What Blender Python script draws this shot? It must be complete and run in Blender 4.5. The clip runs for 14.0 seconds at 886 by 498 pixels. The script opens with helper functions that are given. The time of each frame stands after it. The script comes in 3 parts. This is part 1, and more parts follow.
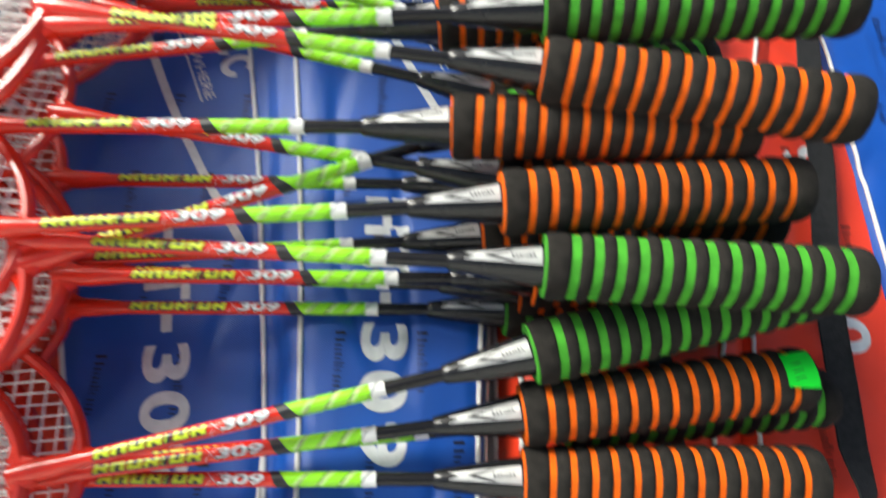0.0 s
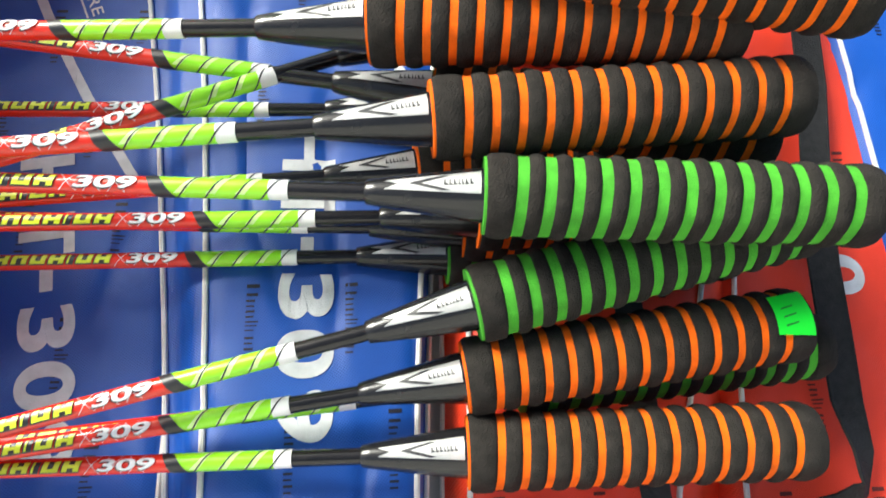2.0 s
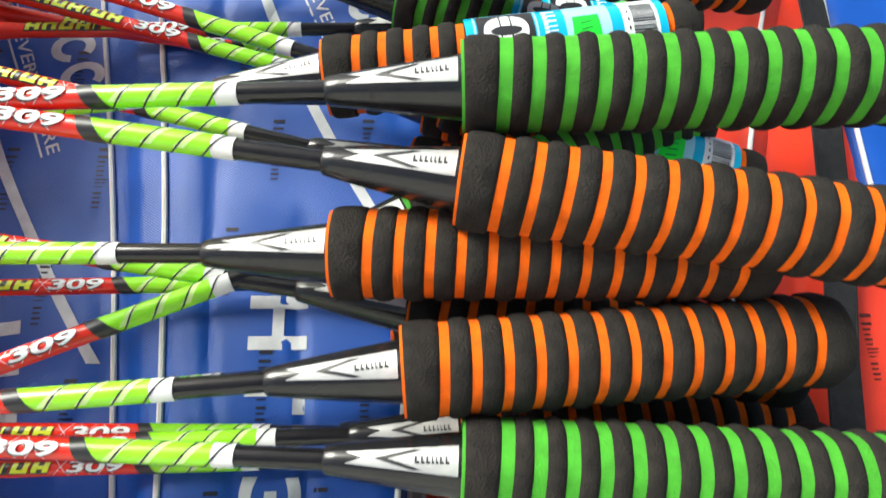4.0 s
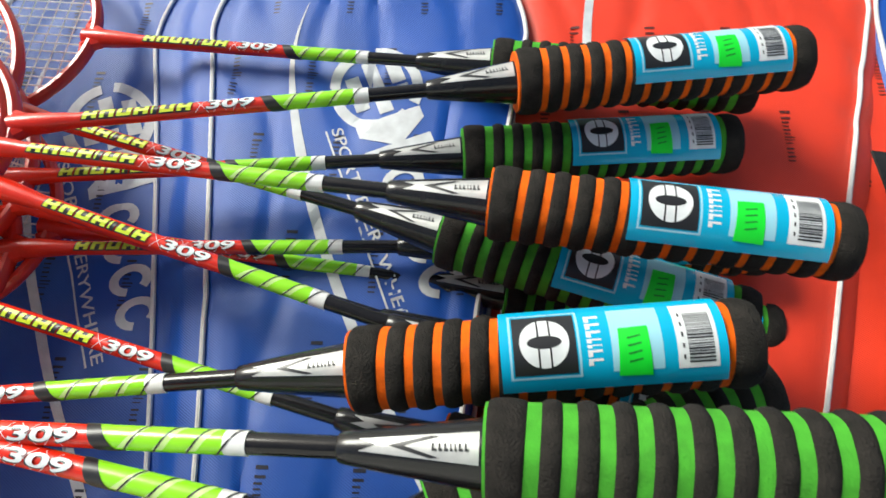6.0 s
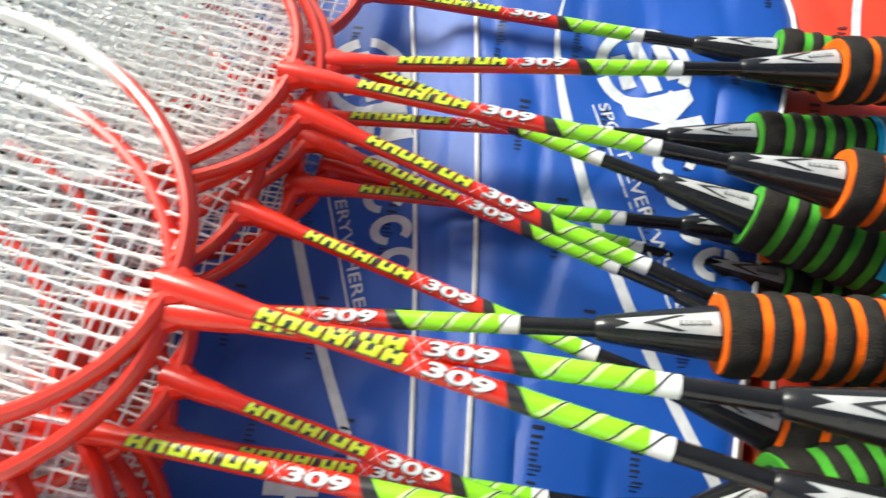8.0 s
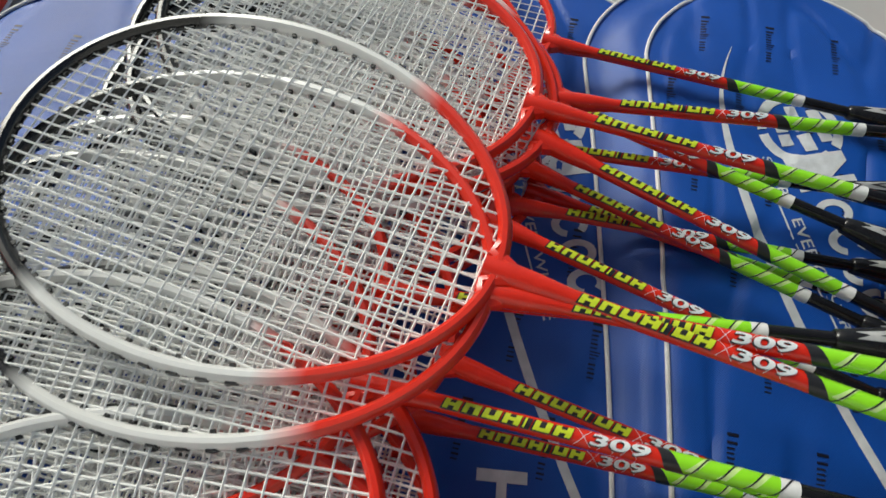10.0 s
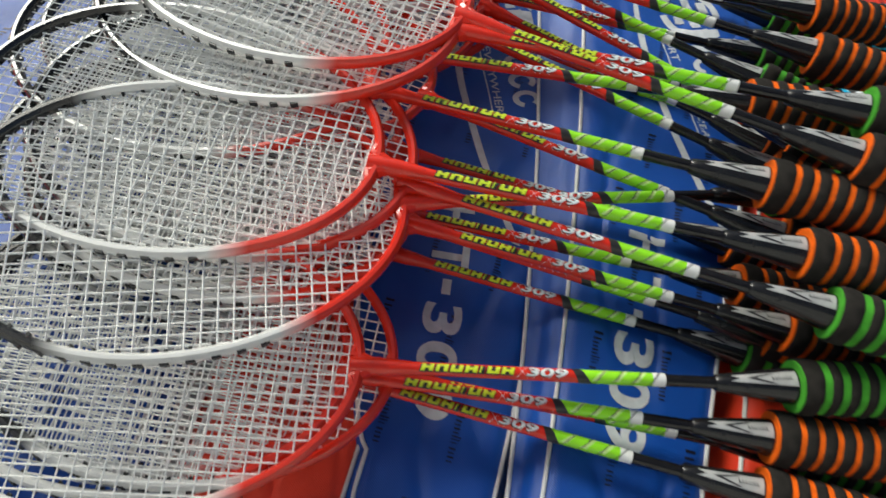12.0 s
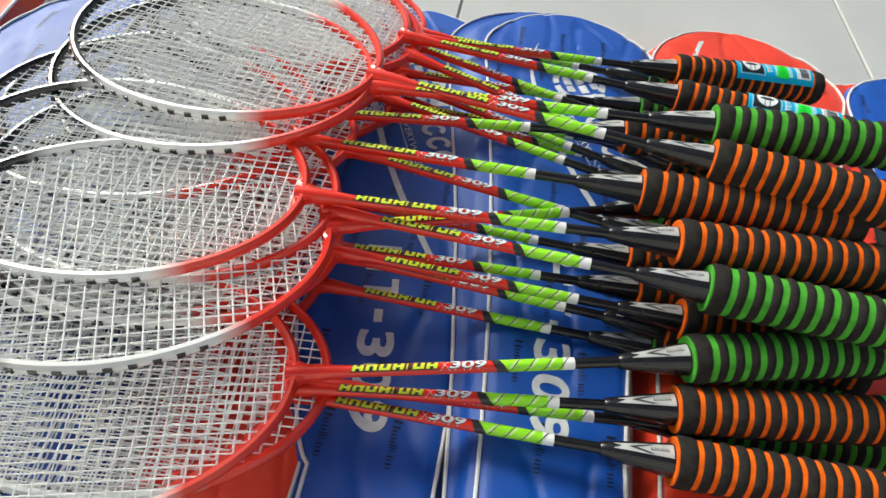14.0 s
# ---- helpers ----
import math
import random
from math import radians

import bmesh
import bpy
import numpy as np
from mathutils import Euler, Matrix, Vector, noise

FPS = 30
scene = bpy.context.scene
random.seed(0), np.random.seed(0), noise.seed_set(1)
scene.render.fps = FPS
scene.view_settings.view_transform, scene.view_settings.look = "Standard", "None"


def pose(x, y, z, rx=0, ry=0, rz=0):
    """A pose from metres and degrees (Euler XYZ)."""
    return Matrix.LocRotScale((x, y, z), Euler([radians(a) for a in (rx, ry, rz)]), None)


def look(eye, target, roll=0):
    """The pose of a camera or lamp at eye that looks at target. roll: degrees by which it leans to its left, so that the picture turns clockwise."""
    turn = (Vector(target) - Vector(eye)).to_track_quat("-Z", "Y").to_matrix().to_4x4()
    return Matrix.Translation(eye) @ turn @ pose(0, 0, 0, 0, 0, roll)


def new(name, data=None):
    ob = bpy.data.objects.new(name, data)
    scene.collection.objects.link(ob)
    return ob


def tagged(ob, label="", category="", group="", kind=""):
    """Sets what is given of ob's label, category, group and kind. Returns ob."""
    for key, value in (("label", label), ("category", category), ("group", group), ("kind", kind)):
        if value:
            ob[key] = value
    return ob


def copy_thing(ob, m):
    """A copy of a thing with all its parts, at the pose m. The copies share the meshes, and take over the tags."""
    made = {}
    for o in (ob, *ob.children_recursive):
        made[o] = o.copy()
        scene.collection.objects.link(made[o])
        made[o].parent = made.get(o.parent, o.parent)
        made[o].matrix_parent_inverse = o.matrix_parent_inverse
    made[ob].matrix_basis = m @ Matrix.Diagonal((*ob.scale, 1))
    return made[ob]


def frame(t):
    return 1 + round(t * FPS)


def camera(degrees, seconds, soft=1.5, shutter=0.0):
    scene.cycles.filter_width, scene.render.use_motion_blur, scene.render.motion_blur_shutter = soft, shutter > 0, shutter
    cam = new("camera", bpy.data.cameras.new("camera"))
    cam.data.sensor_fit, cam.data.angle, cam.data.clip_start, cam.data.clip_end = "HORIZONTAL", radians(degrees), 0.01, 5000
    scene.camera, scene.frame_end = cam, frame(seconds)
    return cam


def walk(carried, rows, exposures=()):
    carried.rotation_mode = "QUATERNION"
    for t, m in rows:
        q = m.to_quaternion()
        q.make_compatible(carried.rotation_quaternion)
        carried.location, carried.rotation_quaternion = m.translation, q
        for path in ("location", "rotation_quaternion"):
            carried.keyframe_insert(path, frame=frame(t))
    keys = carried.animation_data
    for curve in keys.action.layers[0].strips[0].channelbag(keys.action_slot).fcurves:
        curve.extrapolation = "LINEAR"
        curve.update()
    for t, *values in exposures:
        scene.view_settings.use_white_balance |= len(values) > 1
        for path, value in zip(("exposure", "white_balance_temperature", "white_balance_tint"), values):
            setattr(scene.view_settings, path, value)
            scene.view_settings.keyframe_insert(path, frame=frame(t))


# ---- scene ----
PATH = [
    (0, (0.0315, -0.1252, 0.4090), (0.0800, 0.2717, -0.5076), 6.89),
    (0.5, (0.0608, -0.1414, 0.3586), (0.1530, 0.1877, -0.5812), 11.43),
    (1, (0.0534, -0.1399, 0.3495), (0.1335, 0.1984, -0.5882), 9.88),
    (1.5, (0.0508, -0.1273, 0.3436), (0.1424, 0.2059, -0.5948), 12.98),
    (2, (0.0586, -0.1114, 0.3461), (0.1442, 0.2243, -0.5919), 12.34),
    (2.2, (0.0634, -0.1002, 0.3480), (0.1490, 0.2268, -0.5932), 12.42),
    (4.3, (0.0792, 0.0137, 0.3437), (0.1498, 0.3450, -0.5972), 11.48),
    (4.5, (0.0831, 0.0265, 0.3446), (0.1423, 0.3605, -0.5962), 9.80),
    (5, (0.0928, 0.0613, 0.3522), (0.1068, 0.3999, -0.5886), 1.36),
    (5.5, (0.1025, 0.0868, 0.3601), (0.0833, 0.4330, -0.5779), -4.34),
    (6, (0.0916, 0.1107, 0.3649), (0.0601, 0.4801, -0.5638), -3.14),
    (6.5, (0.0871, 0.1166, 0.3568), (0.0430, 0.4811, -0.5732), -3.76),
    (7, (0.0766, 0.1159, 0.3588), (0.0367, 0.4810, -0.5713), -2.86),
    (7.5, (0.0192, 0.1013, 0.3526), (-0.0399, 0.4814, -0.5705), -2.46),
    (8, (-0.0456, 0.0764, 0.3580), (-0.1311, 0.4515, -0.5650), -3.94),
    (8.5, (-0.1107, 0.0570, 0.3775), (-0.1879, 0.4540, -0.5371), -0.22),
    (8.7, (-0.1310, 0.0504, 0.3887), (-0.2012, 0.4594, -0.5211), 1.55),
    (11, (-0.1748, -0.0865, 0.3888), (-0.2607, 0.3813, -0.4909), 5.03),
    (11.5, (-0.1528, -0.1677, 0.4100), (-0.2206, 0.3102, -0.4658), 8.71),
    (12, (-0.1249, -0.2238, 0.4398), (-0.1555, 0.2701, -0.4291), 12.58),
    (12.5, (-0.0981, -0.2766, 0.4449), (-0.1000, 0.2966, -0.3745), 10.58),
    (13, (-0.0831, -0.2993, 0.4368), (-0.0620, 0.2940, -0.3679), 12.56),
    (13.5, (-0.0778, -0.3083, 0.4456), (-0.0666, 0.3354, -0.3195), 11.85),
    (14, (-0.0802, -0.3080, 0.4420), (-0.0925, 0.3470, -0.3136), 10.05),
]
cam = camera(67.87, 14.0, soft=1.5, shutter=0.4)
EXPOSURES = [(t, e, 6300, 1.0) for t, e in ((0.0, 0.6), (0.5, 0.9), (1.5, 1.1), (2.2, 1.0), (4.5, 0.65), (5.0, 0.45), (5.5, 0.3), (6.5, 0.35), (7.0, 0.5), (7.5, 0.72), (8.0, 0.68), (8.5, 0.1), (11.0, -0.5), (11.6, -0.4), (12.2, -0.15), (13.0, 0.25), (14.0, 0.2))]
walk(cam, [(t, look(eye, target, roll)) for t, eye, target, roll in PATH], EXPOSURES)

# ---- daylight of an open shop front ----
SUN_ELEVATION, SUN_AZIMUTH = 37.0, 308.0   # degrees; azimuth clockwise from +y
world = bpy.data.worlds.new("daylight")
scene.world = world
world.use_nodes = True
sky = world.node_tree.nodes.new("ShaderNodeTexSky")
sky.sky_type, sky.sun_disc = "NISHITA", False
sky.sun_elevation, sky.sun_rotation = radians(SUN_ELEVATION), radians(SUN_AZIMUTH)
sky.air_density, sky.dust_density, sky.ozone_density = 0.8, 4.0, 0.3
backing = world.node_tree.nodes["Background"]
backing.inputs["Strength"].default_value = 0.10
world.node_tree.links.new(sky.outputs[0], backing.inputs["Color"])
sun = new("sun", bpy.data.lights.new("sun", "SUN"))
sun.data.energy, sun.data.angle, sun.data.color = 3.3, radians(24), (1.0, 0.95, 0.88)
a, e = radians(SUN_AZIMUTH), radians(SUN_ELEVATION)
sun.matrix_world = look((math.sin(a) * math.cos(e) * 5, math.cos(a) * math.cos(e) * 5, math.sin(e) * 5), (0, 0, 0))


# ---- materials ----
def material(name, colour, rough=0.5, metal=0.0, vary=0.0, scale=60.0, bump=0.0, bump_scale=400.0, coat=0.0, sheen=0.0):
    m = bpy.data.materials.new(name)
    m.use_nodes = True
    t = m.node_tree
    p = t.nodes["Principled BSDF"]
    p.inputs["Base Color"].default_value = (*colour, 1)
    p.inputs["Roughness"].default_value, p.inputs["Metallic"].default_value = rough, metal
    p.inputs["Coat Weight"].default_value = coat
    p.inputs["Sheen Weight"].default_value = sheen
    if rough > 0.7:
        p.inputs["Specular IOR Level"].default_value = 0.2
    if vary or bump:
        where = t.nodes.new("ShaderNodeTexCoord")
    if vary:
        big = t.nodes.new("ShaderNodeTexNoise")
        big.inputs["Scale"].default_value, big.inputs["Detail"].default_value = scale, 6
        t.links.new(where.outputs["Object"], big.inputs["Vector"])
        ramp = t.nodes.new("ShaderNodeMapRange")
        ramp.inputs["From Min"].default_value, ramp.inputs["From Max"].default_value = 0.3, 0.7
        ramp.inputs["To Min"].default_value, ramp.inputs["To Max"].default_value = 1 - vary, 1 + vary
        t.links.new(big.outputs[0], ramp.inputs[0])
        mul = t.nodes.new("ShaderNodeVectorMath")
        mul.operation = "SCALE"
        mul.inputs[0].default_value = colour
        t.links.new(ramp.outputs[0], mul.inputs["Scale"])
        t.links.new(mul.outputs[0], p.inputs["Base Color"])
        gloss = t.nodes.new("ShaderNodeMapRange")
        gloss.inputs["To Min"].default_value, gloss.inputs["To Max"].default_value = rough * 0.8, min(1, rough * 1.2)
        t.links.new(big.outputs[0], gloss.inputs[0])
        t.links.new(gloss.outputs[0], p.inputs["Roughness"])
    if bump:
        fine = t.nodes.new("ShaderNodeTexNoise")
        fine.inputs["Scale"].default_value, fine.inputs["Detail"].default_value = bump_scale, 4
        t.links.new(where.outputs["Object"], fine.inputs["Vector"])
        b = t.nodes.new("ShaderNodeBump")
        b.inputs["Strength"].default_value, b.inputs["Distance"].default_value = bump, 0.001
        t.links.new(fine.outputs[0], b.inputs["Height"])
        t.links.new(b.outputs[0], p.inputs["Normal"])
    return m


def cloth(name, colour, rough=0.36):
    """Coated nylon with a fine woven grain, slight stains and a soft gloss."""
    m = material(name, colour, rough, vary=0.12, scale=14.0)
    t = m.node_tree
    p = t.nodes["Principled BSDF"]
    p.inputs["Specular IOR Level"].default_value = 0.5
    where = [n for n in t.nodes if n.type == "TEX_COORD"][0]
    weave = []
    for turn in (35, -55):
        mp = t.nodes.new("ShaderNodeMapping")
        mp.inputs["Rotation"].default_value = (0, 0, radians(turn))
        t.links.new(where.outputs["Object"], mp.inputs[0])
        w = t.nodes.new("ShaderNodeTexWave")
        w.inputs["Scale"].default_value, w.inputs["Distortion"].default_value = 260, 0.6
        t.links.new(mp.outputs[0], w.inputs[0])
        weave.append(w)
    add = t.nodes.new("ShaderNodeMath")
    t.links.new(weave[0].outputs["Fac"], add.inputs[0])
    t.links.new(weave[1].outputs["Fac"], add.inputs[1])
    b = t.nodes.new("ShaderNodeBump")
    b.inputs["Strength"].default_value, b.inputs["Distance"].default_value = 0.25, 0.0005
    t.links.new(add.outputs[0], b.inputs["Height"])
    t.links.new(b.outputs[0], p.inputs["Normal"])
    return m


FOAM = material("black_foam", (0.022, 0.0195, 0.017), 0.95, vary=0.35, scale=160, bump=1.0, bump_scale=1100)
FOAM_ORANGE = material("orange_foam", (0.82, 0.13, 0.004), 0.85, vary=0.2, scale=120, bump=0.5, bump_scale=900)
FOAM_GREEN = material("green_foam", (0.075, 0.36, 0.03), 0.85, vary=0.2, scale=120, bump=0.5, bump_scale=900)
BLACK_PLASTIC = material("black_plastic", (0.012, 0.012, 0.013), 0.22, vary=0.2, scale=150)
BLACK_SHAFT = material("black_shaft_paint", (0.01, 0.009, 0.009), 0.16, vary=0.2, scale=200)
RED_PAINT = material("red_paint", (0.72, 0.024, 0.008), 0.25, vary=0.08, scale=80, coat=0.3)
LIME_PAINT = material("lime_paint", (0.32, 0.80, 0.02), 0.25, vary=0.06, scale=80, coat=0.3)
WHITE_PAINT = material("white_paint", (0.8, 0.8, 0.78), 0.3, vary=0.05, scale=80, coat=0.2)
BLACK_PAINT = material("black_paint", (0.015, 0.015, 0.016), 0.3, vary=0.2, scale=120)
PALE_LIME = material("pale_lime_paint", (0.62, 0.85, 0.30), 0.25, vary=0.1, scale=150, coat=0.3)
YELLOW_INK = material("yellow_green_ink", (0.62, 0.72, 0.03), 0.35, vary=0.06)
STRING = material("white_nylon_string", (0.93, 0.93, 0.90), 0.35, vary=0.06, scale=300)
GROMMET = material("black_grommet", (0.012, 0.012, 0.012), 0.4)
SILVER = material("silver_foil", (0.50, 0.50, 0.49), 0.42, metal=0.35, vary=0.1, scale=200)
CYAN = material("cyan_plastic_film", (0.02, 0.42, 0.68), 0.2, vary=0.07, scale=40, bump=0.2, bump_scale=60)
PALE_CYAN = material("pale_cyan_print", (0.35, 0.66, 0.78), 0.25, vary=0.06)
INK = material("black_print", (0.02, 0.02, 0.022), 0.35, vary=0.15)
BAG_PRINT = material("white_print_on_nylon", (0.62, 0.64, 0.67), 0.5, vary=0.12, scale=120, bump=0.3, bump_scale=900)
WHITE_PRINT = material("white_print", (0.75, 0.77, 0.78), 0.4, vary=0.06, scale=200)
STICKER = material("fluorescent_green_sticker", (0.03, 0.75, 0.03), 0.55, vary=0.05, scale=100)
PEN = material("dark_green_pen", (0.01, 0.22, 0.02), 0.6)
BLUE = cloth("blue_nylon", (0.008, 0.076, 0.40))
RED = cloth("red_nylon", (0.80, 0.050, 0.018))
PIPING = material("white_piping", (0.74, 0.74, 0.72), 0.45, vary=0.08, scale=200, bump=0.2, bump_scale=800)
BLUE_INK = material("dark_print_on_nylon", (0.004, 0.006, 0.022), 0.5, vary=0.2)
RED_INK = material("dark_red_print_on_nylon", (0.10, 0.014, 0.01), 0.5, vary=0.2)
WEB = material("black_webbing", (0.022, 0.022, 0.023), 0.8, vary=0.3, scale=200, bump=0.8, bump_scale=700)
ZIP = material("black_zip", (0.02, 0.02, 0.02), 0.5, vary=0.3, scale=300, bump=0.6, bump_scale=500)
TILE = material("grey_glazed_tile", (0.50, 0.50, 0.48), 0.22, vary=0.06, scale=5)
GROUT = material("grey_grout", (0.30, 0.29, 0.27), 0.9, vary=0.2, scale=60, bump=0.4, bump_scale=300)
PLASTER = material("white_plaster", (0.72, 0.71, 0.68), 0.8, vary=0.05, scale=6, bump=0.3, bump_scale=120)


def fading_paint(name, stops):
    """Sprayed paint whose colour changes along the racket's length; stops are (x, colour)."""
    m = material(name, (0.5, 0.5, 0.5), 0.26, coat=0.3)
    t = m.node_tree
    where = t.nodes.new("ShaderNodeTexCoord")
    split = t.nodes.new("ShaderNodeSeparateXYZ")
    t.links.new(where.outputs["Object"], split.inputs[0])
    along = t.nodes.new("ShaderNodeMapRange")
    x0, x1 = stops[0][0], stops[-1][0]
    along.inputs["From Min"].default_value, along.inputs["From Max"].default_value = x0, x1
    t.links.new(split.outputs["X"], along.inputs[0])
    ramp = t.nodes.new("ShaderNodeValToRGB")
    while len(ramp.color_ramp.elements) < len(stops):
        ramp.color_ramp.elements.new(0.5)
    for el, (x, c) in zip(ramp.color_ramp.elements, stops):
        el.position, el.color = (x - x0) / (x1 - x0), (*c, 1)
    t.links.new(along.outputs[0], ramp.inputs[0])
    t.links.new(ramp.outputs[0], t.nodes["Principled BSDF"].inputs["Base Color"])
    return m


HOOP = fading_paint("hoop_paint", ((-0.30, (0.012, 0.012, 0.013)), (-0.207, (0.012, 0.012, 0.013)), (-0.190, (0.72, 0.72, 0.70)), (-0.080, (0.78, 0.78, 0.76)), (-0.058, (0.72, 0.024, 0.008)), (0.02, (0.72, 0.024, 0.008))))


# ---- mesh helpers ----
def mesh_of(bm, name, mat, smooth=True):
    me = bpy.data.meshes.new(name)
    bm.normal_update()
    bm.to_mesh(me)
    bm.free()
    for mm in mat if isinstance(mat, (list, tuple)) else [mat]:
        me.materials.append(mm)
    if smooth:
        me.polygons.foreach_set("use_smooth", [True] * len(me.polygons))
        me.set_sharp_from_angle(angle=radians(40))
    return me


STUFF = ("string_bed", "number_shadow", "panel_frame", "shine_line", "grommet_strip", "brand_print", "brand_rim", "crossed_line", "dark_stroke", "pale_streak", "globe_ring", "round_mark", "oval_mark", "pattern_print", "barcode_print", "pen_writing", "emblem_print", "oval_slit", "slogan")


def part(name, bm, mat, parent=None, label="", smooth=True):
    ob = new(name, mesh_of(bm, name, mat, smooth))
    if name in STUFF:
        tagged(ob, kind="stuff")
    ob.parent = parent
    if label:
        tagged(ob, label)
    return ob


def lathe(profile, n=24, bm=None, cap=True, facet=0.0):
    """A turned body along x from (x, radius) pairs."""
    bm = bm or bmesh.new()
    rings = []
    for x, r in profile:
        rs = [r * (1 + facet * math.cos(16 * math.pi * k / n)) for k in range(n)]
        rings.append([bm.verts.new((x, rs[k] * math.cos(2 * math.pi * k / n), rs[k] * math.sin(2 * math.pi * k / n))) for k in range(n)])
    for p, q in zip(rings, rings[1:]):
        for k in range(n):
            bm.faces.new((p[k], p[(k + 1) % n], q[(k + 1) % n], q[k]))
    if cap:
        bm.faces.new(rings[0][::-1])
        bm.faces.new(rings[-1])
    bmesh.ops.recalc_face_normals(bm, faces=bm.faces)
    return bm


def tube(points, r, n=6, bm=None, closed=False):
    """A thin tube along points; r may be one number or (across, up)."""
    bm = bm or bmesh.new()
    pts = [Vector(p) for p in points]
    rings = []
    for i, p in enumerate(pts):
        if closed:
            d = pts[(i + 1) % len(pts)] - pts[i - 1]
        else:
            d = pts[min(i + 1, len(pts) - 1)] - pts[max(i - 1, 0)]
        d.normalize()
        side = d.cross(Vector((0, 0, 1)))
        side = side.normalized() if side.length > 1e-6 else Vector((1, 0, 0))
        up = side.cross(d)
        ra, rb = r if isinstance(r, tuple) else (r, r)
        rings.append([bm.verts.new(p + side * (ra * math.cos(2 * math.pi * k / n)) + up * (rb * math.sin(2 * math.pi * k / n))) for k in range(n)])
    pairs = list(zip(rings, rings[1:])) + ([(rings[-1], rings[0])] if closed else [])
    for p, q in pairs:
        for k in range(n):
            bm.faces.new((p[k], p[(k + 1) % n], q[(k + 1) % n], q[k]))
    if not closed:
        bm.faces.new(rings[0][::-1])
        bm.faces.new(rings[-1])
    return bm


def box(bm, x0, x1, y0, y1, z0, z1):
    vs = [bm.verts.new((x, y, z)) for z in (z0, z1) for x, y in ((x0, y0), (x1, y0), (x1, y1), (x0, y1))]
    for f in ((3, 2, 1, 0), (4, 5, 6, 7), (0, 1, 5, 4), (1, 2, 6, 5), (2, 3, 7, 6), (3, 0, 4, 7)):
        bm.faces.new([vs[i] for i in f])
    return bm


def letters(body, size, offset=0.0):
    """A flat bmesh of built-in letters, in the xy plane."""
    cu = bpy.data.curves.new("letters", "FONT")
    cu.body, cu.size, cu.offset, cu.resolution_u = body, size, offset, 7
    ob = bpy.data.objects.new("letters", cu)
    scene.collection.objects.link(ob)
    me = bpy.data.meshes.new_from_object(ob.evaluated_get(bpy.context.evaluated_depsgraph_get()))
    bm = bmesh.new()
    bm.from_mesh(me)
    bpy.data.objects.remove(ob)
    bpy.data.curves.remove(cu)
    bpy.data.meshes.remove(me)
    return bm


def fitted(bm, x0, x1, y0, y1):
    """Stretch a flat bmesh into a rectangle."""
    xs, ys = [v.co.x for v in bm.verts], [v.co.y for v in bm.verts]
    for v in bm.verts:
        v.co.x = x0 + (v.co.x - min(xs)) / (max(xs) - min(xs)) * (x1 - x0)
        v.co.y = y0 + (v.co.y - min(ys)) / (max(ys) - min(ys)) * (y1 - y0)
    return bm


def sliced(bm, step, axis=1):
    """Cut a flat bmesh into strips, so that it can be bent."""
    lo, hi = min(v.co[axis] for v in bm.verts), max(v.co[axis] for v in bm.verts)
    no = Vector((0, 0, 0))
    no[axis] = 1
    at = math.floor(lo / step) * step + step
    while at < hi:
        co = Vector((0, 0, 0))
        co[axis] = at
        bmesh.ops.bisect_plane(bm, geom=bm.verts[:] + bm.edges[:] + bm.faces[:], plane_co=co, plane_no=no)
        at += step
    return bm


def wrapped(bm, radius, step=0.0016, turn=0.0):
    """Bend a flat bmesh (x along, y round) onto a round body whose axis is x; radius is a number or a function of x."""
    bmesh.ops.triangulate(bm, faces=bm.faces[:])
    sliced(bm, step)
    for v in bm.verts:
        r = radius(v.co.x) if callable(radius) else radius
        a = v.co.y / r + turn
        v.co = (v.co.x, r * math.sin(a), r * math.cos(a))
    return bm


def plate(bm, x0, x1, y0, y1):
    bm.faces.new([bm.verts.new((x, y, 0)) for x, y in ((x0, y0), (x1, y0), (x1, y1), (x0, y1))])
    return bm


def shape(bm, pts):
    bm.faces.new([bm.verts.new((x, y, 0)) for x, y in pts])
    return bm


# ---- floor of the shop front, and an added wall behind the camera ----
FLOOR_Z = -0.045
floor = part("floor", box(bmesh.new(), -4.4, 4.4, -3.3, 8.8, FLOOR_Z - 0.1, FLOOR_Z - 0.003), GROUT)
tagged(floor, "pale grey glazed tile floor with thin joints", "floor", kind="structure")
# unseen wall, added to close the south side for bounced light and reflections
wall_b = part("unseen_south_wall", box(bmesh.new(), -4.1, 4.1, -3.1, -2.9, FLOOR_Z, 3.0), PLASTER)
tagged(wall_b, "plain white plaster wall, unseen, added behind the camera", "wall", kind="structure")


# ---- rackets ----
R_SHAFT, R_GRIP = 0.0042, 0.0178
X_TEXT, X_LIME, X_BLACK, X_CONE = 0.039, 0.140, 0.1915, 0.223
X_GRIP = X_CONE + 0.0495
X_MID = 0.2705
GRIP = 0.1615
HEAD_L, HEAD_W = 0.268, 0.190


def head_point(a):
    """The frame's centre line: a = 0 at the throat, pi at the tip."""
    x = -HEAD_L / 2 + HEAD_L / 2 * math.cos(a)
    w = HEAD_W / 2 * math.sin(a) * (1 - 0.07 * math.cos(a))
    return Vector((x, w, 0))


def cone_radius(x):
    u = (x - X_CONE) / 0.0495
    return 0.0050 + 0.0068 * u ** 0.9 if u > 0 else 0.005


